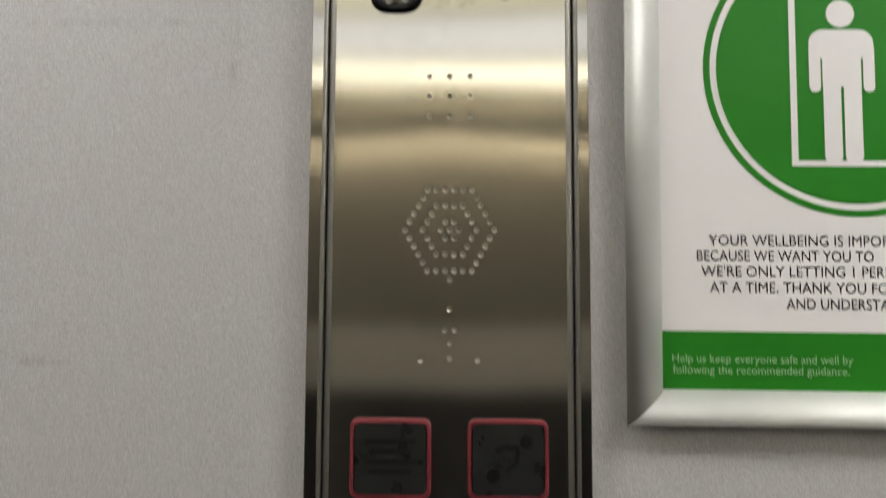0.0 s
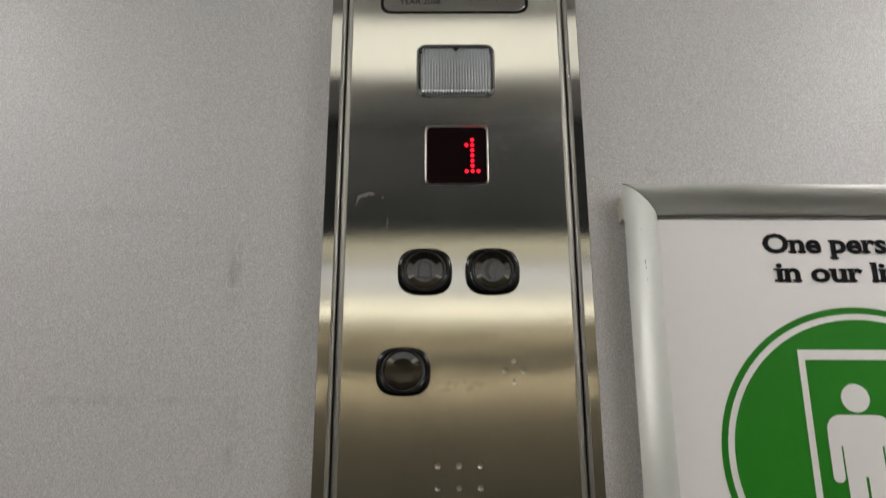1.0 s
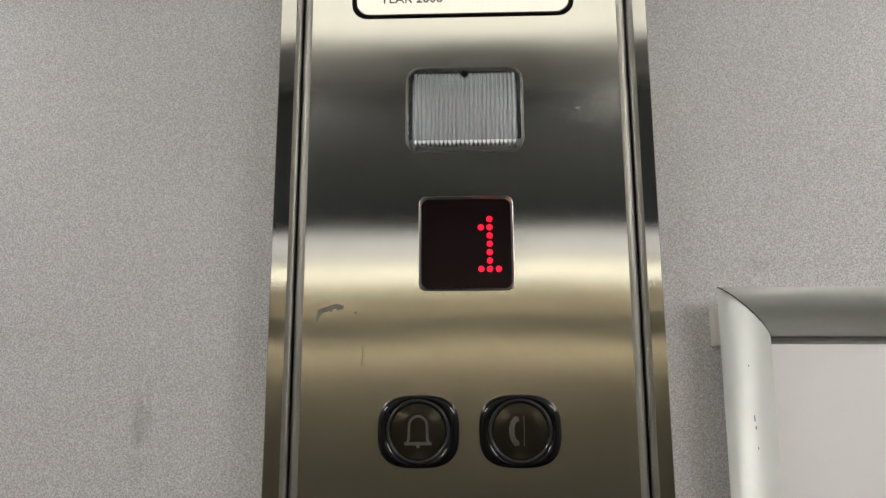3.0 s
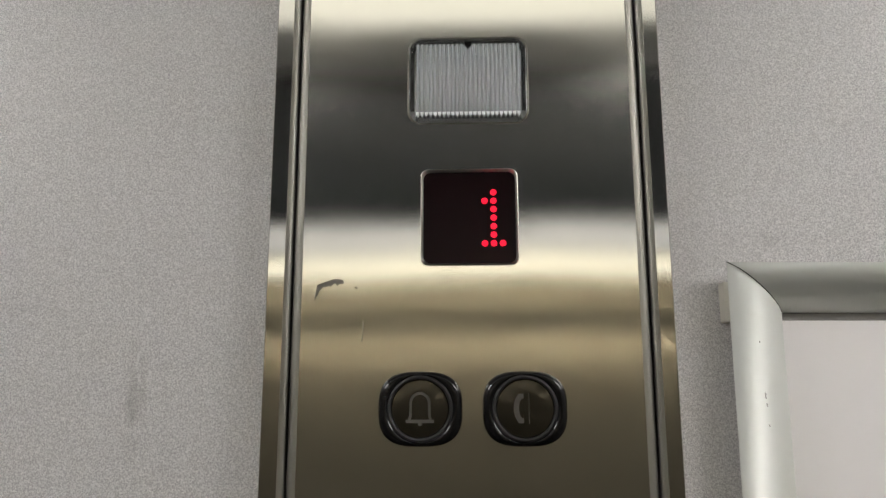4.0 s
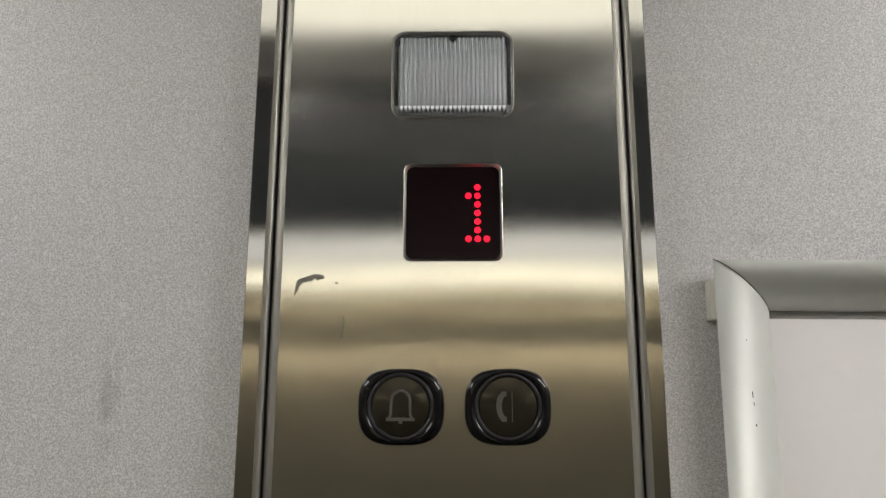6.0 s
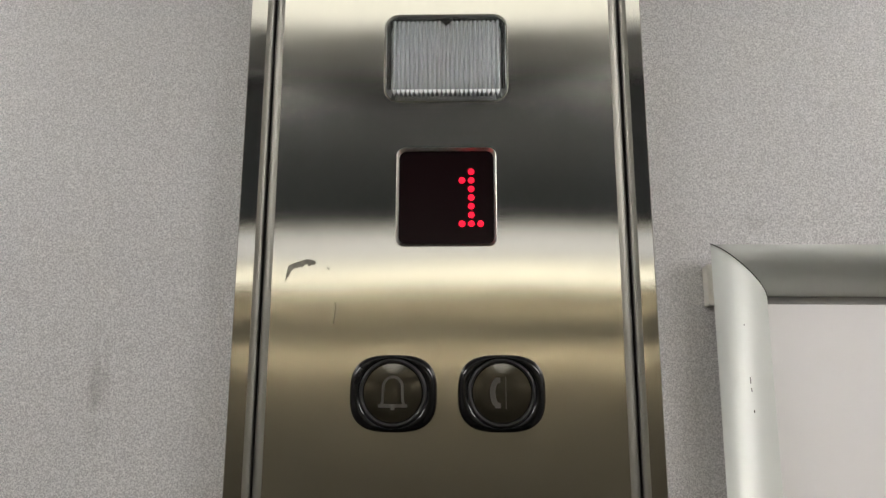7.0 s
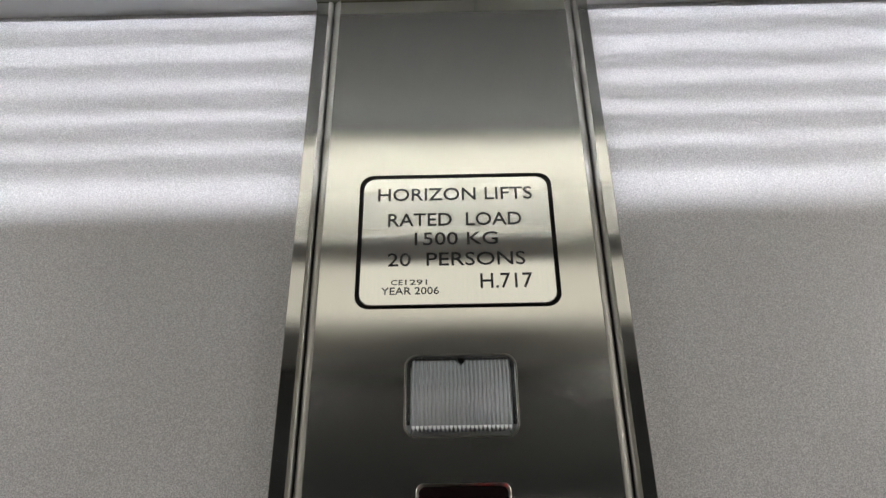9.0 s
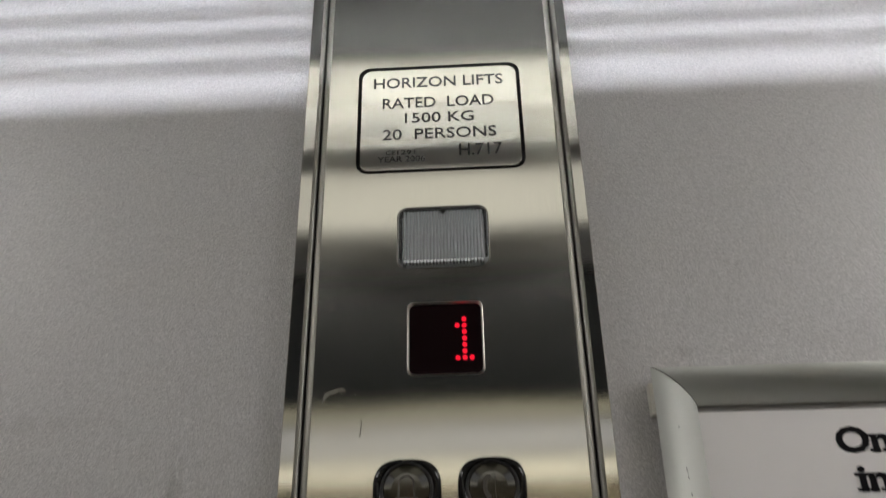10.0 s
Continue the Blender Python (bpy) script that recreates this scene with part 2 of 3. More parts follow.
def squircle(cx, cz, a, b, p=2.9, n=48):
    out = []
    for i in range(n):
        c, s = math.cos(2 * math.pi * i / n), math.sin(2 * math.pi * i / n)
        out.append((cx + a * math.copysign(abs(c) ** (2 / p), c), cz + b * math.copysign(abs(s) ** (2 / p), s)))
    return out


def inset(pts, d):
    """The outline drawn in by d, about its middle."""
    cx = (min(p[0] for p in pts) + max(p[0] for p in pts)) / 2
    cz = (min(p[1] for p in pts) + max(p[1] for p in pts)) / 2
    hx, hz = max(p[0] for p in pts) - cx, max(p[1] for p in pts) - cz
    return [(cx + (x - cx) * (hx - d) / hx, cz + (z - cz) * (hz - d) / hz) for x, z in pts]


def loft(rings, cap=True, bm=None):
    """Rings of (outline, y) joined one to the next, the last one closed."""
    bm = bm or bmesh.new()
    rows = [[bm.verts.new((x, y, z)) for x, z in pts] for pts, y in rings]
    made = []
    for a, b in zip(rows, rows[1:]):
        for i in range(len(a)):
            j = (i + 1) % len(a)
            made.append(bm.faces.new((a[i], a[j], b[j], b[i])))
    if cap:
        made.append(bm.faces.new(rows[-1]))
        bmesh.ops.recalc_face_normals(bm, faces=made)
        made[-1].normal_update()
        if made[-1].normal.y > 0:
            bmesh.ops.reverse_faces(bm, faces=made)
    return bm


def slab(pts, front, back, bevel=0.0004, bm=None):
    return loft([(pts, back), (pts, front + bevel), (inset(pts, bevel), front)], bm=bm)


def pierced(outer, holes, y, depth, bm=None):
    """A flat sheet facing -y with holes whose edges go back by depth."""
    bm = bm or bmesh.new()
    edges, walls = [], []
    for pts in [outer] + holes:
        vs = [bm.verts.new((x, y, z)) for x, z in pts]
        edges += [bm.edges.new((vs[i], vs[(i + 1) % len(vs)])) for i in range(len(vs))]
        walls.append(pts)
    bmesh.ops.triangle_fill(bm, use_beauty=True, use_dissolve=False, edges=edges, normal=(0, -1, 0))
    for f in bm.faces:
        f.normal_update()
        if f.normal.y > 0:
            f.normal_flip()
    for pts in walls[1:]:
        if len(pts) == 12:
            before = set(bm.faces)
            loft([(pts, y), (inset(pts, 0.0002), y + 0.0001), (inset(pts, 0.0010), y + 0.0008), (inset(pts, 0.0016), y + 0.0015)], bm=bm)
            for f in set(bm.faces) - before:
                f.material_index = 1
            continue
        a = [bm.verts.new((x, y, z)) for x, z in pts]
        b = [bm.verts.new((x, y + depth, z)) for x, z in pts]
        for i in range(len(a)):
            j = (i + 1) % len(a)
            bm.faces.new((a[i], b[i], b[j], a[j]))
    return bm


def strip(profile, z0, z1, bm=None):
    """A profile of (x, y) drawn upright from z0 to z1."""
    bm = bm or bmesh.new()
    a = [bm.verts.new((x, y, z0)) for x, y in profile]
    b = [bm.verts.new((x, y, z1)) for x, y in profile]
    for i in range(len(a) - 1):
        bm.faces.new((a[i], a[i + 1], b[i + 1], b[i]))
    return bm


def glyphs(body, bold=0.0):
    cu = bpy.data.curves.new("lettering", "FONT")
    cu.body, cu.size, cu.offset, cu.resolution_u = body, 1.0, bold, 3
    ob = new("lettering", cu)
    me = bpy.data.meshes.new_from_object(ob.evaluated_get(bpy.context.evaluated_depsgraph_get()))
    bpy.data.objects.remove(ob)
    bpy.data.curves.remove(cu)
    return me


CAP = max(v.co.y for v in glyphs("H").vertices)


def lettering(body, x0, x1, base, cap, y, material, parent, bold=0.0, slant=0.0):
    """A line of writing from x0 to x1 on the base line, with capitals of height cap, facing -y."""
    me = glyphs(body, bold)
    xs = [v.co.x for v in me.vertices]
    lo, hi = min(xs), max(xs)
    for v in me.vertices:
        v.co = (x0 + (v.co.x - lo) / (hi - lo) * (x1 - x0) + slant * v.co.y, y, base + v.co.y / CAP * cap)
    me.materials.clear()
    me.materials.append(material)
    ob = new("lettering", me)
    ob.parent = parent
    ob.matrix_parent_inverse = parent.matrix_world.inverted()
    return ob


# ---- structure ----
def structure(name, bm, material, label, category):
    return tagged(new(name, finish(name, bm, material)), label, category, kind="structure")


structure("wall_north", box(WEST, EAST, WALL, WALL + 0.05, 0, ZC + 0.3), LAMINATE, "grey speckled laminate lift wall with faint scuffs", "wall")
structure("wall_west", box(WEST - 0.05, WEST, BACK, WALL, 0, ZC + 0.3), SIDE_WALL, "dull grey laminate side wall", "wall")
structure("wall_east", box(EAST, EAST + 0.05, BACK, WALL, 0, ZC + 0.3), SIDE_WALL, "dull grey laminate side wall", "wall")
structure("wall_south", box(WEST, EAST, BACK - 0.05, BACK, 0, ZC + 0.3), BACK_WALL, "warm grey laminate wall of the lift", "wall")
# Two unseen strips, added only for the bands they make in the panel's reflection.
structure("trim_1", box(WEST, EAST, BACK, BACK + 0.01, 1.20, 1.40), BAND_LIGHT, "unseen light strip added for a pale band in the panel's reflection", "trim")
structure("trim_2", box(WEST, EAST, BACK, BACK + 0.012, 0.10, 1.20), BAND_DARK, "unseen dark panel added for a dark band in the panel's reflection", "trim")
# Added rail: hides the fill tube and mirrors as a dark band.
structure("trim_3", box(WEST, EAST, BACK + 0.075, BACK + 0.085, 1.955, 2.045), RAIL, "unseen bronze-grey rail added to hide the fill tube", "trim")
structure("floor", box(WEST, EAST, BACK, WALL, -0.05, 0), FLOOR, "dark vinyl lift floor", "floor")

bm = box(WEST, 0.0172, -0.016, WALL, ZC, ZC + 0.004)
box(0.0184, EAST, -0.016, WALL, ZC, ZC + 0.004, bm=bm)
box(WEST, EAST, -0.402, -0.348, ZC, ZC + 0.004, bm=bm)
box(WEST, EAST, SOFFIT, -0.562, ZC, ZC + 0.004, bm=bm)
structure("ceiling", bm, CEILING_GREY, "pale painted metal ceiling with open light slots", "ceiling")
structure("ceiling_soffit", box(WEST, EAST, SOFFIT - 0.01, SOFFIT, ZS, ZC + 0.3), SOFFIT_DARK, "dark steel face where the ceiling steps down", "ceiling")
# Unseen top, coloured near-black to keep the panel's reflection dark beside the tube.
structure("ceiling_trough", box(WEST, EAST, SOFFIT, WALL, ZC + 0.22, ZC + 0.24), TROUGH_SHADE, "unseen near-black top added over the ceiling light slot", "ceiling")
# Unseen pale sheet, added so the upper panel mirrors something bright.
structure("ceiling_fill_reflector", box(WEST, EAST, -0.69, -0.43, ZC + 0.21, ZC + 0.218), FILL_REFLECTOR, "pale fill reflector added above the ceiling tube", "ceiling")
structure("ceiling_low", box(WEST, EAST, BACK, SOFFIT - 0.01, ZL + 0.02, ZL + 0.04), CEILING_WHITE, "white lowered lift ceiling", "ceiling")


def tube_lamp(y, z, r, glow_mat, label):
    lamp = thing("tube_lamp", (WEST + EAST) / 2, y, z, label, "lamp")
    half = (EAST - WEST) / 2 - 0.04
    for name, a, b, rr, mat in (("tube", -half, half, r, glow_mat), ("end_cap", -half - 0.02, -half, r * 1.3, BLACK), ("end_cap", half, half + 0.02, r * 1.3, BLACK)):
        bm = bmesh.new()
        rows = [[bm.verts.new((x, rr * math.cos(i * math.pi / 5), rr * math.sin(i * math.pi / 5))) for i in range(10)] for x in (a, b)]
        for i in range(10):
            bm.faces.new((rows[0][i], rows[0][(i + 1) % 10], rows[1][(i + 1) % 10], rows[1][i]))
        bm.faces.new(rows[0])
        bm.faces.new(rows[1])
        bmesh.ops.recalc_face_normals(bm, faces=bm.faces[:])
        part(name, bm, mat, lamp)


tube_lamp(-0.50, ZC + 0.0845, 0.004, TUBE_GLOW, "slim white fluorescent tube above the ceiling grille")
# Added fill tube, no known fitting: grades the far wall the panel mirrors.
tube_lamp(BACK + 0.050, 1.995, 0.006, WALL_FILL_GLOW, "slim warm fill tube added behind the rail to light the far wall")
tube_lamp(-1.73, ZL - 0.018, 0.012, FAR_TUBE_GLOW, "warm fluorescent tube under the low ceiling")

grille = thing("ceiling_louvre", 0.1, -0.335, ZC, "pale metal louvre of slim rods beside the tube", "louvre")
for h in (0.0492, 0.0379, 0.0279, 0.0186, 0.0090):
    part("rod", box(WEST - 0.1, EAST - 0.1, -0.0011, 0.0011, h - 0.0011, h + 0.0011), CEILING_GREY, grille)

near = thing("light_panel", 0.1, -0.525, ZC, "opal white light panel set in the ceiling", "lamp")
part("diffuser", box(-0.67, 0.43, -0.035, 0.122, 0.0045, 0.010), NEAR_GLOW, near)
# Fill panels added to brighten the wall, outside what the steel mirrors.
for x0, x1 in ((WEST, -0.59), (0.54, EAST)):
    side_fill_lamp = thing("light_panel", (x0 + x1) / 2, -0.495, ZC - 0.005, "bright fill panel added in the ceiling to light the wall", "lamp")
    part("diffuser", box((x0 - x1) / 2 + 0.01, (x1 - x0) / 2 - 0.01, -0.135, 0.135, 0.0, 0.004), SIDE_FILL_GLOW, side_fill_lamp)
for y0, y1, mat, label in ((SOFFIT - 0.016, -1.270, FAR_GLOW, "warm white luminous panel in the lowered ceiling"),
                           (-1.278, -1.610, FAR_WHITE, "cool white luminous panel in the lowered ceiling"),
                           (-1.618, BACK + 0.09, FAR_GLOW, "warm white luminous panel above the far wall")):
    far = thing("light_panel", 0.1, (y0 + y1) / 2, ZL, label, "lamp", "panels of the lowered ceiling")
    part("diffuser", box(WEST - 0.1, EAST - 0.1, (y1 - y0) / 2, (y0 - y1) / 2, 0.004, 0.012), mat, far)
    for e in (-1, 1):
        d = e * ((y0 - y1) / 2 - 0.003)
        part("edge_bar", box(WEST - 0.1, EAST - 0.1, d - 0.002, d + 0.002, -0.004, 0.0035), RAIL, far)

# ---- the control panel ----
panel = thing("lift_control_panel", 0, 0, 0, "tall brushed stainless steel lift control panel on the laminate wall", "control panel")
PANEL_TOP, PANEL_FOOT = 2.2205, 0.30
structure("trim_4", box(-0.104, 0.103, -0.0015, WALL, PANEL_TOP, ZC), RAIL, "grey metal filler between panel top and ceiling", "trim")
BELL, PHONE, DOOR = (-0.0245, 1.729), (0.0265, 1.729), (-0.0400, 1.6535)
HEX = (0.0003, 1.4725)

holes = []


def hole(x, z, r=0.0021):
    holes.append(circle(x, z, r, 12))


for ix in (-1, 0, 1):
    for iz in (0, 1, 2):
        hole(0.015 * ix, 1.587 - 0.015 * iz)
for dx, dz in ((0, 0.0075), (0, -0.0075), (-0.007, 0), (0.007, 0)):
    hole(0.0405 + dx, 1.6535 + dz, 0.0019)
PITCH = 0.0065
for n in (5, 3, 1):
    corners = [(n * PITCH * math.cos(radians(60 * k)), n * PITCH * 0.915 / 0.866 * math.sin(radians(60 * k))) for k in range(6)]
    for k in range(6):
        (x0, z0), (x1, z1) = corners[k], corners[(k + 1) % 6]
        for i in range(n):
            hole(HEX[0] + x0 + (x1 - x0) * i / n, HEX[1] + z0 + (z1 - z0) * i / n)
hole(*HEX)
for x, z in ((0.0005, 1.4365), (0.0005, 1.415), (-0.003, 1.400), (0.004, 1.400), (0.0005, 1.3905), (0.0005, 1.380), (-0.0203, 1.3785), (0.0207, 1.3785)):
    hole(x, z, 0.0021)
small = len(holes)
plate_hole = round_rect(-0.0628, 0.0618, 1.9554, 2.0541, 0.009)
lamp_hole = round_rect(-0.0312, 0.0315, 1.877, 1.9248, 0.0075)
disp_hole = round_rect(-0.0247, 0.0254, 1.8003, 1.8512, 0.004)
RED_BOXES = ((-0.0697, -0.0121), (0.0140, 0.0709))
red_holes = [round_rect(a, b, 1.2815, 1.3372, 0.006) for a, b in RED_BOXES]
holes += [plate_hole, lamp_hole, disp_hole] + red_holes

face = part("face_plate", pierced([(-0.0850, PANEL_FOOT), (0.0850, PANEL_FOOT), (0.0850, PANEL_TOP), (-0.0850, PANEL_TOP)], holes, 0.0, 0.004), STEEL, panel,
            "brushed stainless steel face with drilled speaker holes")
face.data.materials.append(DIMPLE)
part("back_plate", box(-0.0905, 0.0905, 0.0055, 0.008, PANEL_FOOT, PANEL_TOP), DARK, panel)


def roll(x, side, r, back, n=8):
    """A rounded edge from the face at x towards the side, then straight back."""
    wide = 1.3 * r
    prof = [(x + side * wide * math.sin(i * math.pi / 2 / n), r - r * math.cos(i * math.pi / 2 / n)) for i in range(n + 1)]
    return prof + [(x + side * wide, back)]


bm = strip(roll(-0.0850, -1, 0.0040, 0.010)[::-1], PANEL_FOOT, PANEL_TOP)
part("rolled_edge", bm, EDGE_SHADED, panel, smooth=True)
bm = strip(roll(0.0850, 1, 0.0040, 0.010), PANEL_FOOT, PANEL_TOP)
part("rolled_edge", bm, EDGE_SHADED, panel, smooth=True)
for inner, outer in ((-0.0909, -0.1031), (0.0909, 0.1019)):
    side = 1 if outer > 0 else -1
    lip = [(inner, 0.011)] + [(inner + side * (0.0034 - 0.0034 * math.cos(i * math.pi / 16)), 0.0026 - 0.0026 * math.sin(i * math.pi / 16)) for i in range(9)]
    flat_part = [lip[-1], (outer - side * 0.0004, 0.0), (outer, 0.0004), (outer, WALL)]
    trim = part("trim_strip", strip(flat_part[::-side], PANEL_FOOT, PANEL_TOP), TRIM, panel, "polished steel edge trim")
    part("rolled_lip", strip(lip[::-side], PANEL_FOOT, PANEL_TOP), EDGE_SHADED, trim, smooth=True)

# Rating plate.
rating = part("rating_plate", slab(round_rect(-0.0604, 0.0594, 1.9573, 2.0510, 0.0078), 0.0002, 0.005), PLATE, panel, "polished steel rating plate with black engraved lettering")
part("rating_plate_recess", box(-0.066, 0.065, 0.0042, 0.0052, 1.951, 2.057), DARK, rating)
for body, x0, x1, base, cap in (("HORIZON LIFTS", -0.0508, 0.0486, 2.0332, 0.0094), ("RATED  LOAD", -0.0438, 0.0408, 2.0136, 0.0094), ("1500 KG", -0.0268, 0.0252, 1.9994, 0.0090),
                                ("20  PERSONS", -0.0434, 0.0416, 1.9844, 0.0092), ("CE", -0.0410, -0.0338, 1.9712, 0.0034), ("1291", -0.0324, -0.0190, 1.9712, 0.0034),
                                ("YEAR 2006", -0.0468, -0.0118, 1.9646, 0.0048)):
    lettering(body, x0, x1, base, cap, 0.00005, INK, rating, bold=0.004)
lettering("H.717", 0.0134, 0.0450, 1.9682, 0.0100, 0.00005, INK, rating, bold=0.004)

rating.location.z = 0.0006

# Emergency light.
light = part("emergency_light", slab(round_rect(-0.0298, 0.0301, 1.8785, 1.9234, 0.0060), 0.0034, 0.0041), REFLECTOR, panel, "clear ribbed plastic emergency light lens")
ring = bmesh.new()
outer = round_rect(-0.0310, 0.0313, 1.8772, 1.9246, 0.0073)
loft([(outer, 0.004), (outer, -0.0004), (inset(outer, 0.0010), -0.0008), (inset(outer, 0.0022), -0.0002), (inset(outer, 0.0026), 0.0030)], cap=False, bm=ring)
part("lens_rim", ring, CLEAR_RIM, light, smooth=True)
lip = bmesh.new()
loft([(inset(outer, -0.0011), 0.0002), (inset(outer, -0.0009), -0.0004), (inset(outer, -0.0004), -0.0004), (inset(outer, 0.0002), 0.0012)], cap=False, bm=lip)
part("lens_lip", lip, EDGE_SHADED, light, "thin dull steel lip", smooth=True)
part("recess", box(-0.0325, 0.0328, 0.0042, 0.0052, 1.8755, 1.9262), DARK, light)
bm = bmesh.new()
lx0, lx1, lz0, lz1, ribs, seg = -0.0276, 0.0280, 1.8800, 1.9216, 24, 8
cols = []
for i in range(ribs * seg + 1):
    x = lx0 + (lx1 - lx0) * i / (ribs * seg)
    bulge = 0.0019 * abs(math.sin(math.pi * i / seg)) + 0.0004 * abs(math.sin(2 * math.pi * i / seg))
    cols.append([bm.verts.new((x, y, z)) for y, z in ((0.0035, lz0), (0.0006 - bulge, lz0 + 0.0006), (-0.0006 - bulge, lz0 + 0.0022), (-0.0006 - bulge, lz1 - 0.001), (0.0035, lz1))])
for a, b in zip(cols, cols[1:]):
    for k in range(4):
        bm.faces.new((a[k], b[k], b[k + 1], a[k + 1]))
part("ribbed_lens", bm, CLEAR, light, smooth=True)
# Opaque white teeth: their white stands in for light passing through the rib ends.
for i in range(ribs):
    x = lx0 + (lx1 - lx0) * (i + 0.5) / ribs
    tooth = [(x - 0.0009, lz0 + 0.0024), (x - 0.0009, lz0 + 0.0010), (x, lz0 - 0.0004), (x + 0.0009, lz0 + 0.0010), (x + 0.0009, lz0 + 0.0024)]
    part("rib_end_glint", slab(tooth, -0.0026, 0.0010, 0.0003), REFLECTOR, light)
part("screw", slab(circle(0.0003, 1.9200, 0.0018, 16), -0.0034, 0.0005), BLACK, light)

# Floor display.
display = part("floor_display", slab(inset(disp_hole, 0.0006), 0.0012, 0.005), WINDOW, panel, "dark display window with a red dot-matrix figure")
bm = bmesh.new()
loft([(disp_hole, 0.002), (disp_hole, -0.0007), (inset(disp_hole, 0.0003), -0.0009), (inset(disp_hole, 0.0013), 0.0010)], cap=False, bm=bm)
part("display_rim", bm, RIM, display)
for col, row in ((0, 0), (-1, 1), (0, 1), (0, 2), (0, 3), (0, 4), (0, 5), (0, 6), (-1, 6), (1, 6)):
    part("dot", slab(circle(0.0128 + 0.0046 * col, 1.8390 - 0.0045 * row, 0.00165, 14), 0.0007, 0.0014, 0.0002), LED, display)


# Push buttons.
def push_button(cx, cz, a, b, label):
    n = 48
    sq = squircle(cx, cz, a, b)
    rings = [(sq, 0.002), (sq, -0.0012), (squircle(cx, cz, a * 0.985, b * 0.985), -0.0026), (squircle(cx, cz, a * 0.94, b * 0.94, 2.8), -0.0040),
             (squircle(cx, cz, a * 0.87, b * 0.90, 2.5), -0.0047), (circle(cx, cz, 0.0163, n), -0.0046), (circle(cx, cz, 0.0160, n), -0.0034)]
    body = part("push_button", loft(rings), BLACK, panel, label, smooth=True)
    rr = [(circle(cx, cz, 0.0160, n), -0.0034), (circle(cx, cz, 0.0157, n), -0.0046), (circle(cx, cz, 0.0150, n), -0.0050), (circle(cx, cz, 0.0143, n), -0.0044), (circle(cx, cz, 0.0142, n), -0.0034)]
    part("ring", loft(rr, cap=False), RING, body, smooth=True)
    part("lens", loft([(circle(cx, cz, 0.0142, n), -0.0036), (circle(cx, cz, 0.0136, n), -0.0042), (circle(cx, cz, 0.0090, n), -0.0045)]), LENS, body, smooth=False)
    return body


def ribbon(points, w, y, bm=None):
    """A flat line of width w through the points."""
    bm = bm or bmesh.new()
    left, right = [], []
    for i, (x, z) in enumerate(points):
        (ax, az), (bx, bz) = points[max(0, i - 1)], points[min(len(points) - 1, i + 1)]
        d = math.hypot(bx - ax, bz - az)
        nx, nz = -(bz - az) / d * w / 2, (bx - ax) / d * w / 2
        left.append(bm.verts.new((x + nx, y, z + nz)))
        right.append(bm.verts.new((x - nx, y, z - nz)))
    for i in range(len(points) - 1):
        bm.faces.new((left[i], left[i + 1], right[i + 1], right[i]))
    for f in bm.faces:
        f.normal_update()
        if f.normal.y > 0:
            f.normal_flip()
    return bm


bell = push_button(*BELL, 0.0206, 0.0181, "black alarm push button with a faint bell symbol")
cx, cz = BELL[0], BELL[1]
dome = [(cx - 0.0052, cz - 0.0052), (cx - 0.0046, cz - 0.0036), (cx - 0.0045, cz + 0.0010)]
dome += [(cx + 0.0045 * math.cos(radians(a)), cz + 0.0026 + 0.0048 * math.sin(radians(a))) for a in range(180, -1, -20)]
dome += [(cx + 0.0045, cz + 0.0010), (cx + 0.0046, cz - 0.0036), (cx + 0.0052, cz - 0.0052)]
bm = ribbon(dome, 0.0013, -0.0047)
ribbon([(cx - 0.0068, cz - 0.0060), (cx + 0.0068, cz - 0.0060)], 0.0016, -0.00471, bm)
ribbon([(cx, cz - 0.0066), (cx, cz - 0.0080)], 0.0018, -0.00472, bm)
part("symbol", bm, ICON, bell)
phone = push_button(*PHONE, 0.0206, 0.0181, "black telephone push button with a faint handset symbol")
cx, cz = PHONE[0] - 0.0032, PHONE[1]
bm = ribbon([(cx - 0.0012 + 0.0034 * (1 - math.cos(radians(a))), cz + 0.0062 * math.sin(radians(a))) for a in range(-60, 61, 15)], 0.0026, -0.0047)
ribbon([(cx - 0.0002, cz + 0.0058), (cx + 0.0024, cz + 0.0058)], 0.0024, -0.00471, bm)
ribbon([(cx - 0.0002, cz - 0.0058), (cx + 0.0024, cz - 0.0058)], 0.0024, -0.00471, bm)
ribbon([(cx + 0.0050, cz + 0.0072), (cx + 0.0050, cz - 0.0072)], 0.00035, -0.00472, bm)
part("symbol", bm, ICON, phone)
push_button(*DOOR, 0.0199, 0.0177, "blank black push button with a dark lens")

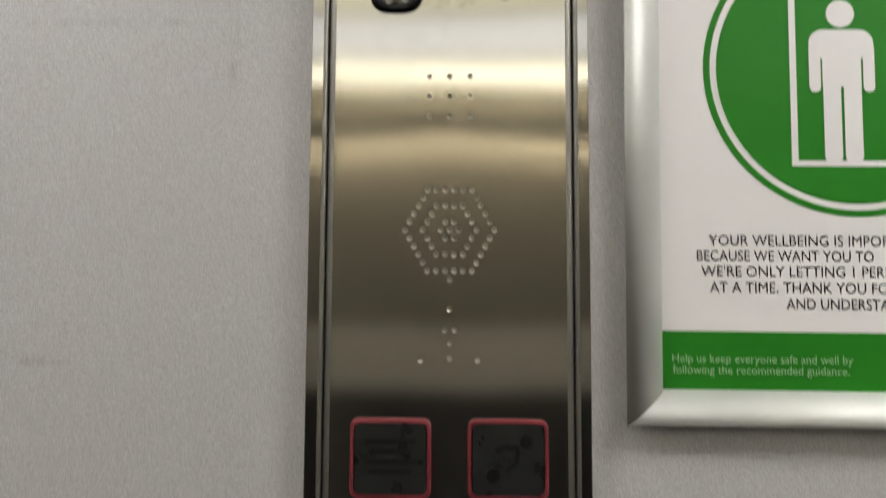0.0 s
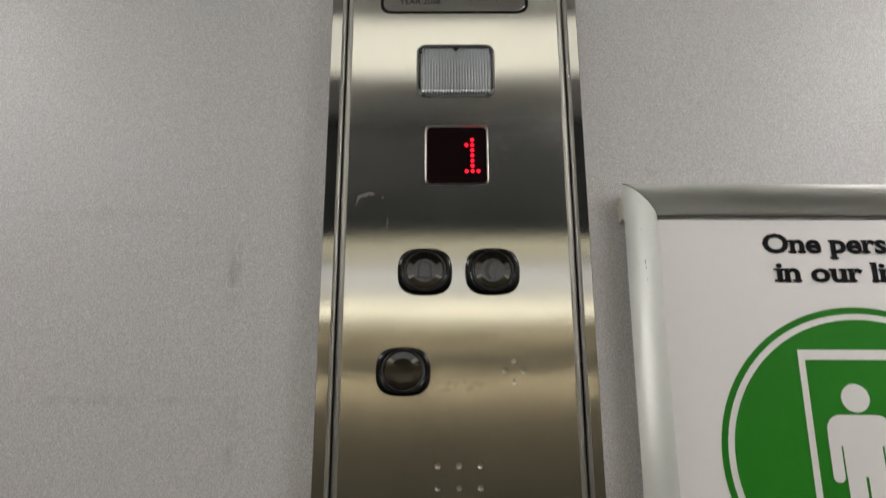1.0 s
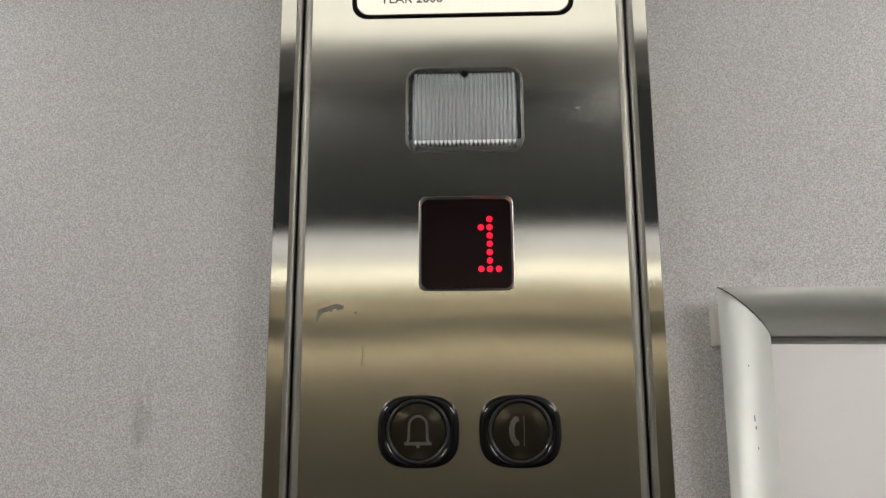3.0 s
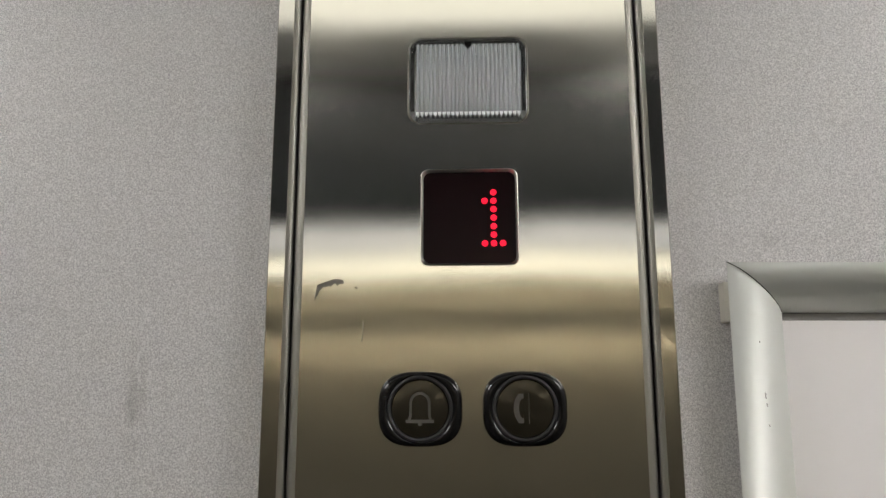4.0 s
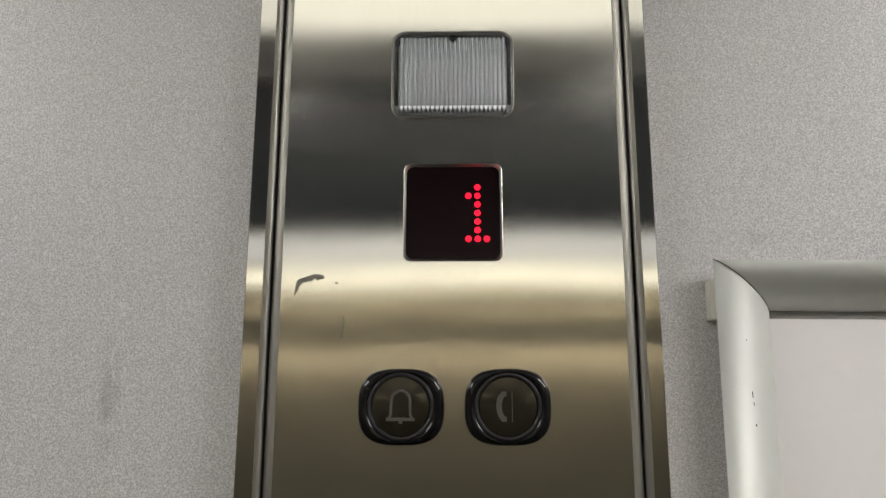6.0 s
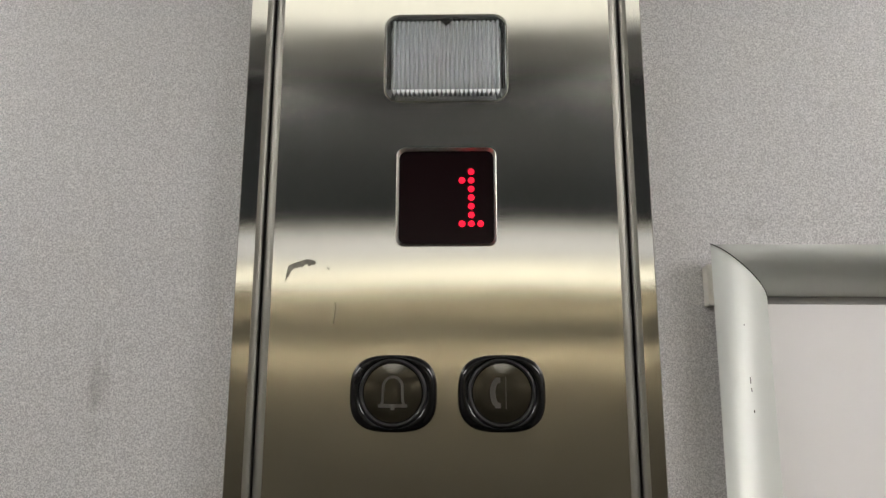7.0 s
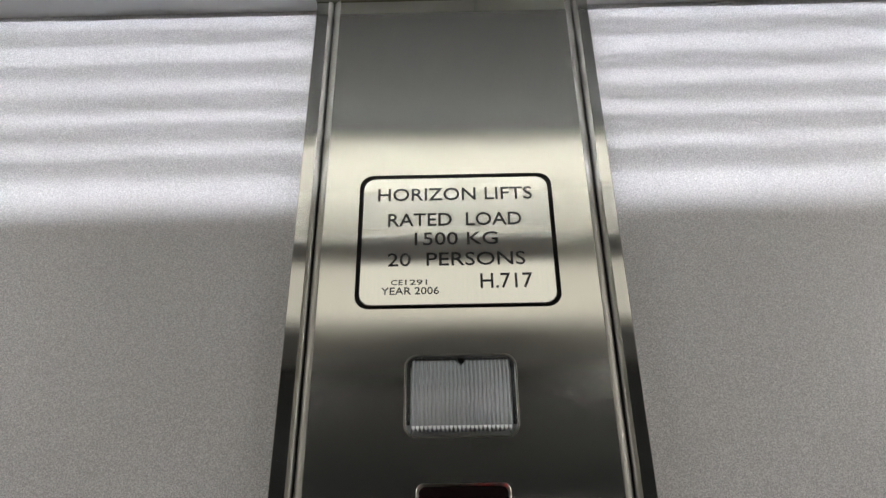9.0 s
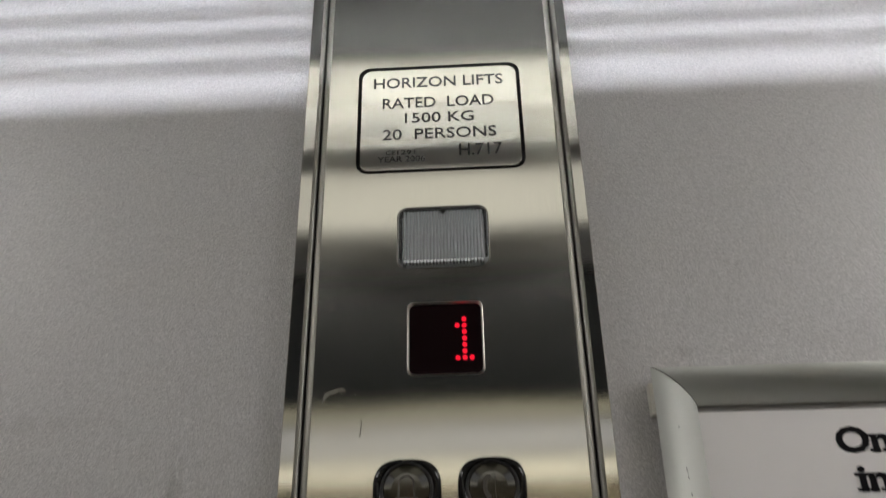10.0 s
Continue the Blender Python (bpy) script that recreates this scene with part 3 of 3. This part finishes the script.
# Red-edged indicators.
for k, (x0, x1) in enumerate(RED_BOXES):
    rr = round_rect(x0, x1, 1.2815, 1.3372, 0.006)
    body = part("indicator", loft([(rr, 0.004), (rr, -0.0030), (inset(rr, 0.0008), -0.0042), (inset(rr, 0.0024), -0.0044), (inset(rr, 0.0026), -0.0020)]), RED, panel,
                "square red-edged indicator with a smoked lens", smooth=False)
    part("smoked_lens", slab(inset(rr, 0.0027), -0.0036, -0.001, 0.0006), SMOKE, body)
    mx, mz = (x0 + x1) / 2, 1.3094
    if k == 0:
        for i, (w, dz) in enumerate(((0.036, 0.012), (0.030, 0.005), (0.038, -0.002), (0.030, -0.009))):
            part("text_bar", ribbon([(mx - w / 2, mz + dz), (mx + w / 2, mz + dz)], 0.0032, -0.00375), SMOKE_ICON, body)
    else:
        bm = slab(circle(mx + 0.0125, mz + 0.0125, 0.0046, 16), -0.0039, -0.0036, 0.0001)
        slab(circle(mx - 0.0105, mz - 0.0110, 0.0050, 16), -0.0039, -0.0036, 0.0001, bm)
        ribbon([(mx - 0.009, mz + 0.006), (mx - 0.002, mz + 0.009), (mx + 0.007, mz + 0.008)], 0.004, -0.0038, bm)
        ribbon([(mx + 0.007, mz + 0.008), (mx + 0.006, mz - 0.001), (mx - 0.001, mz - 0.008)], 0.003, -0.0038, bm)
        part("symbol", bm, SMOKE_ICON, body)

# Worn marks on the face.
TORN = ((217, 212), (214, 190), (219, 160), (226, 128), (246, 119), (270, 111), (296, 103), (320, 96), (350, 97), (371, 106), (374, 116), (362, 125), (350, 121), (338, 133), (328, 119), (312, 124), (303, 139), (292, 130), (276, 140), (262, 136), (247, 152), (238, 156), (231, 180), (222, 186))
bm = bmesh.new()
f = bm.faces.new([bm.verts.new((-0.0780 + (u - 217) * 0.0000917, -0.0002, 1.7826 - (v - 208) * 0.000101)) for u, v in TORN])
f.normal_update()
if f.normal.y > 0:
    f.normal_flip()
bmesh.ops.triangulate(bm, faces=bm.faces[:])
part("worn_mark", bm, RESIDUE, panel, "dull torn film scuff on the steel")
part("worn_mark", ribbon([(-0.0536, 1.7725), (-0.0532, 1.7700), (-0.0536, 1.7660), (-0.0540, 1.7620)], 0.0005, -0.0002), RESIDUE, panel, "thin dull scratch on the steel")
part("worn_mark", ribbon([(-0.0580, 1.7896), (-0.0568, 1.7889)], 0.0007, -0.0002), RESIDUE, panel, "small dull scuff on the steel")
part("worn_mark", ribbon([(0.0605, 1.9005), (0.0630, 1.9003)], 0.0003, -0.0002), SCRATCH, panel, "fine bright scratch on the steel")

# ---- the poster in its frame ----
FX0, FX1, FZ0, FZ1, FW = 0.1292, 0.4600, 1.3325, 1.8003, 0.0256
frame_thing = thing("poster_holder", (FX0 + FX1) / 2, WALL, FZ0, "silver anodised aluminium snap-edge poster holder on the laminate wall", "poster holder")
base = Matrix.Translation((-(FX0 + FX1) / 2, -WALL, -FZ0))
# profile: (distance in from the outer edge, y)
PROFILE = [(0.0060, WALL - 0.0005), (0.0060, 0.0040), (0.0006, 0.0036), (0.0, 0.0026)]
PROFILE += [(FW / 2 + (FW / 2 - 0.0002) * math.sin(radians(a)) / math.sin(radians(64)), 0.0022 - 0.0085 * (math.cos(radians(a)) - math.cos(radians(64))) / (1 - math.cos(radians(64)))) for a in range(-64, 65, 8)]
PROFILE += [(FW, 0.0028), (FW, 0.0075)]
for ends in (((FX0, FZ1), (FX1, FZ1)), ((FX1, FZ1), (FX1, FZ0)), ((FX1, FZ0), (FX0, FZ0)), ((FX0, FZ0), (FX0, FZ1))):
    (ax, az), (bx, bz) = ends
    d = math.hypot(bx - ax, bz - az)
    ux, uz = (bx - ax) / d, (bz - az) / d
    nx, nz = uz, -ux          # inwards
    g = 0.0003
    bm = bmesh.new()
    a = [bm.verts.new((ax + (ux + nx) * s + ux * g, y, az + (uz + nz) * s + uz * g)) for s, y in PROFILE]
    b = [bm.verts.new((bx + (-ux + nx) * s - ux * g, y, bz + (-uz + nz) * s - uz * g)) for s, y in PROFILE]
    for i in range(len(a) - 1):
        bm.faces.new((a[i], b[i], b[i + 1], a[i + 1]))
    bm.faces.new(a)
    bm.faces.new(b)
    bmesh.ops.recalc_face_normals(bm, faces=bm.faces[:])
    bm.transform(base)
    ob = part("frame_bar", bm, ALU, frame_thing)
    for p in ob.data.polygons:
        p.use_smooth = len(p.vertices) == 4
for ax, az, sx, sz in ((FX0, FZ1, 1, -1), (FX1, FZ1, -1, -1), (FX1, FZ0, -1, 1), (FX0, FZ0, 1, 1)):
    bm = bmesh.new()
    rows = [[bm.verts.new((ax + sx * s + sx * e, y - 0.0001, az + sz * s - sz * e)) for s, y in PROFILE[3:]] for e in (-0.0002, 0.0002)]
    for i in range(len(rows[0]) - 1):
        bm.faces.new((rows[0][i], rows[0][i + 1], rows[1][i + 1], rows[1][i]))
    bmesh.ops.recalc_face_normals(bm, faces=bm.faces[:])
    bm.transform(base)
    part("mitre_joint", bm, NICK, frame_thing)
bm = box(FX0 + 0.0065, FX1 - 0.0065, 0.0070, WALL - 0.0006, FZ0 + 0.0065, FZ1 - 0.0065)
bm.transform(base)
part("backing_board", bm, BOARD, frame_thing)
for x, z, h in ((0.1405, 1.7350, 0.0030), (0.1408, 1.7300, 0.0018), (0.1395, 1.7595, 0.0007), (0.1412, 1.7200, 0.0012)):
    bm = ribbon([(x, z), (x + 0.0001, z - h)], 0.00045, -0.0068)
    bm.transform(base)
    part("nick", bm, NICK, frame_thing)
tape = thing("foam_tape", 0.1292, WALL, 1.7715, "yellowed foam tape tab behind the poster frame", "tape")
part("tab", box(-0.0015, 0.0045, -0.0090, -0.0002, 0.0, 0.020, 0.0004), TAPE, tape)

PX, PZ = 0.2964, 1.5920      # middle of the green disc
poster = thing("poster", PX, 0.0042, FZ0 + 0.02, "white notice with a green lift pictogram and black lettering", "poster")
inv = poster.matrix_world.inverted()


def on_poster(name, bm, material, label=""):
    bm.transform(inv)
    return part(name, bm, material, poster, label)


def flat(pts, y, bm=None):
    bm = bm or bmesh.new()
    f = bm.faces.new([bm.verts.new((x, y, z)) for x, z in pts])
    f.normal_update()
    if f.normal.y > 0:
        f.normal_flip()
    return bm


def annulus(r0, r1, y, n=96):
    bm = bmesh.new()
    a = [bm.verts.new((x, y, z)) for x, z in circle(PX, PZ, r0, n)]
    b = [bm.verts.new((x, y, z)) for x, z in circle(PX, PZ, r1, n)]
    for i in range(n):
        bm.faces.new((a[i], a[(i + 1) % n], b[(i + 1) % n], b[i])).normal_update()
    for f in bm.faces:
        if f.normal.y > 0:
            f.normal_flip()
    return bm


on_poster("sheet", box(FX0 + 0.008, FX1 - 0.008, 0.0042, 0.0069, FZ0 + 0.008, 1.7708), PAPER)
on_poster("cover_sheet_edge", box(FX0 + 0.008, FX1 - 0.008, 0.0044, 0.0066, 1.7709, FZ1 - 0.0070), COVER, "clear plastic cover edge")
on_poster("green_band", flat([(FX0 + 0.01, FZ0 + 0.01), (FX1 - 0.01, FZ0 + 0.01), (FX1 - 0.01, 1.3995), (FX0 + 0.01, 1.3995)], 0.0039), GREEN)
on_poster("green_ring", annulus(0.1045, 0.1093, 0.0039), GREEN)
on_poster("green_disc", flat(circle(PX, PZ, 0.0998, 96), 0.0039), GREEN)
bm = flat([(0.2500, 1.6690), (PX * 2 - 0.2500, 1.6690), (PX * 2 - 0.2500, 1.6615), (0.2500, 1.6615)], 0.0036)
flat([(0.2500, 1.6615), (0.2548, 1.6615), (0.2548, 1.5237), (0.2500, 1.5237)], 0.0036, bm)
flat([(PX * 2 - 0.2548, 1.6615), (PX * 2 - 0.2500, 1.6615), (PX * 2 - 0.2500, 1.5237), (PX * 2 - 0.2548, 1.5237)], 0.0036, bm)
flat([(0.2500, 1.5237), (PX * 2 - 0.2500, 1.5237), (PX * 2 - 0.2500, 1.5196), (0.2500, 1.5196)], 0.0036, bm)
on_poster("door_outline", bm, WHITE_INK)
MX = 0.2876
on_poster("pictogram_disc", flat(circle(MX, 1.6336, 0.0103, 32), 0.0036), WHITE_INK)
on_poster("pictogram_block", flat(round_rect(MX - 0.0235, MX + 0.0235, 1.5996, 1.6216, 0.0105), 0.0036), WHITE_INK)
on_poster("pictogram_block", flat([(MX - 0.0140, 1.5786), (MX + 0.0140, 1.5786), (MX + 0.0140, 1.6086), (MX - 0.0140, 1.6086)], 0.0035), WHITE_INK)
for sx in (-1, 1):
    on_poster("pictogram_bar", flat(round_rect(MX + sx * 0.0195 - 0.0042, MX + sx * 0.0195 + 0.0042, 1.5746, 1.6116, 0.0040), 0.0034), WHITE_INK)
    on_poster("pictogram_bar", flat(round_rect(MX + sx * 0.0074 - 0.0064, MX + sx * 0.0074 + 0.0064, 1.5224, 1.5926, 0.0045), 0.0034), WHITE_INK)
SERIFS = {"n": ("Lb", "Rb", "Lx"), "r": ("Lb", "Lx"), "i": ("Cb", "Cx"), "l": ("Cb", "Ca"), "p": ("Ld", "Lx"), "u": ("Lx", "Rx", "Rb"), "f": ("Cb",)}
XH = max(v.co.y for v in glyphs("x").vertices)
DESC = min(v.co.y for v in glyphs("p").vertices)
ASC = max(v.co.y for v in glyphs("l").vertices)


def span(text):
    xs = [v.co.x for v in glyphs(text).vertices]
    return min(xs), max(xs)


def slab_line(body, x0, x1, z, cap):
    """A line of bold writing with square serifs on its stems."""
    lettering(body, x0, x1, z, cap, 0.0038, BLACK_INK, poster, bold=0.036)
    lo, hi = span(body)
    bar = span("l")
    stem = bar[1] - bar[0]
    k, kz = (x1 - x0) / (hi - lo), cap / CAP
    for n, ch in enumerate(body):
        if ch not in SERIFS:
            continue
        right = span(body[:n + 1])[1]
        a, b = span(ch)
        left = right - (b - a)
        for where, level in SERIFS[ch]:
            cx = {"L": left + stem / 2, "R": right - stem / 2, "C": (left + right) / 2}[where]
            lower = {"b": -0.012, "x": XH - 0.055, "d": DESC - 0.012, "a": ASC - 0.055}[level]
            h = 0.090
            w0, w1 = 0.130, (0.130 if level in "bd" else 0.045)
            on_poster("serif", flat([(x0 + (cx - w0 - lo) * k, z + lower * kz), (x0 + (cx + w1 - lo) * k, z + lower * kz), (x0 + (cx + w1 - lo) * k, z + (lower + h) * kz), (x0 + (cx - w0 - lo) * k, z + (lower + h) * kz)], 0.00375), BLACK_INK)


slab_line("One person", 0.2342, 0.3552, 1.7443, 0.0146)
slab_line("in our lift", 0.2424, 0.3424, 1.7213, 0.0146)
for body, x0, x1, z in (("YOUR WELLBEING IS IMPORTANT", 0.1894, 0.3452, 1.4614), ("BECAUSE WE WANT YOU TO", 0.1804, 0.3060, 1.4502), ("WE'RE ONLY LETTING 1 PERSON", 0.1834, 0.3336, 1.4390),
                        ("AT A TIME. THANK YOU FOR", 0.1894, 0.3224, 1.4274), ("AND UNDERSTANDING", 0.2434, 0.3470, 1.4158)):
    lettering(body, x0, x1, z, 0.0074, 0.0038, BLACK_INK, poster)
for body, x0, x1, z in (("Help us keep everyone safe and well by", 0.1619, 0.2889, 1.3774), ("following the recommended guidance.", 0.1622, 0.2862, 1.3694)):
    lettering(body, x0, x1, z, 0.0056, 0.0036, PALE_INK, poster)

# The frame hangs a little askew.
askew = Matrix.Translation((FX0 + 0.0008, 0, FZ1 + 0.0012)) @ Matrix.Rotation(radians(0.37), 4, "Y") @ Matrix.Translation((-FX0, 0, -FZ1))
for ob in (frame_thing, poster):
    ob.matrix_world = askew @ ob.matrix_world
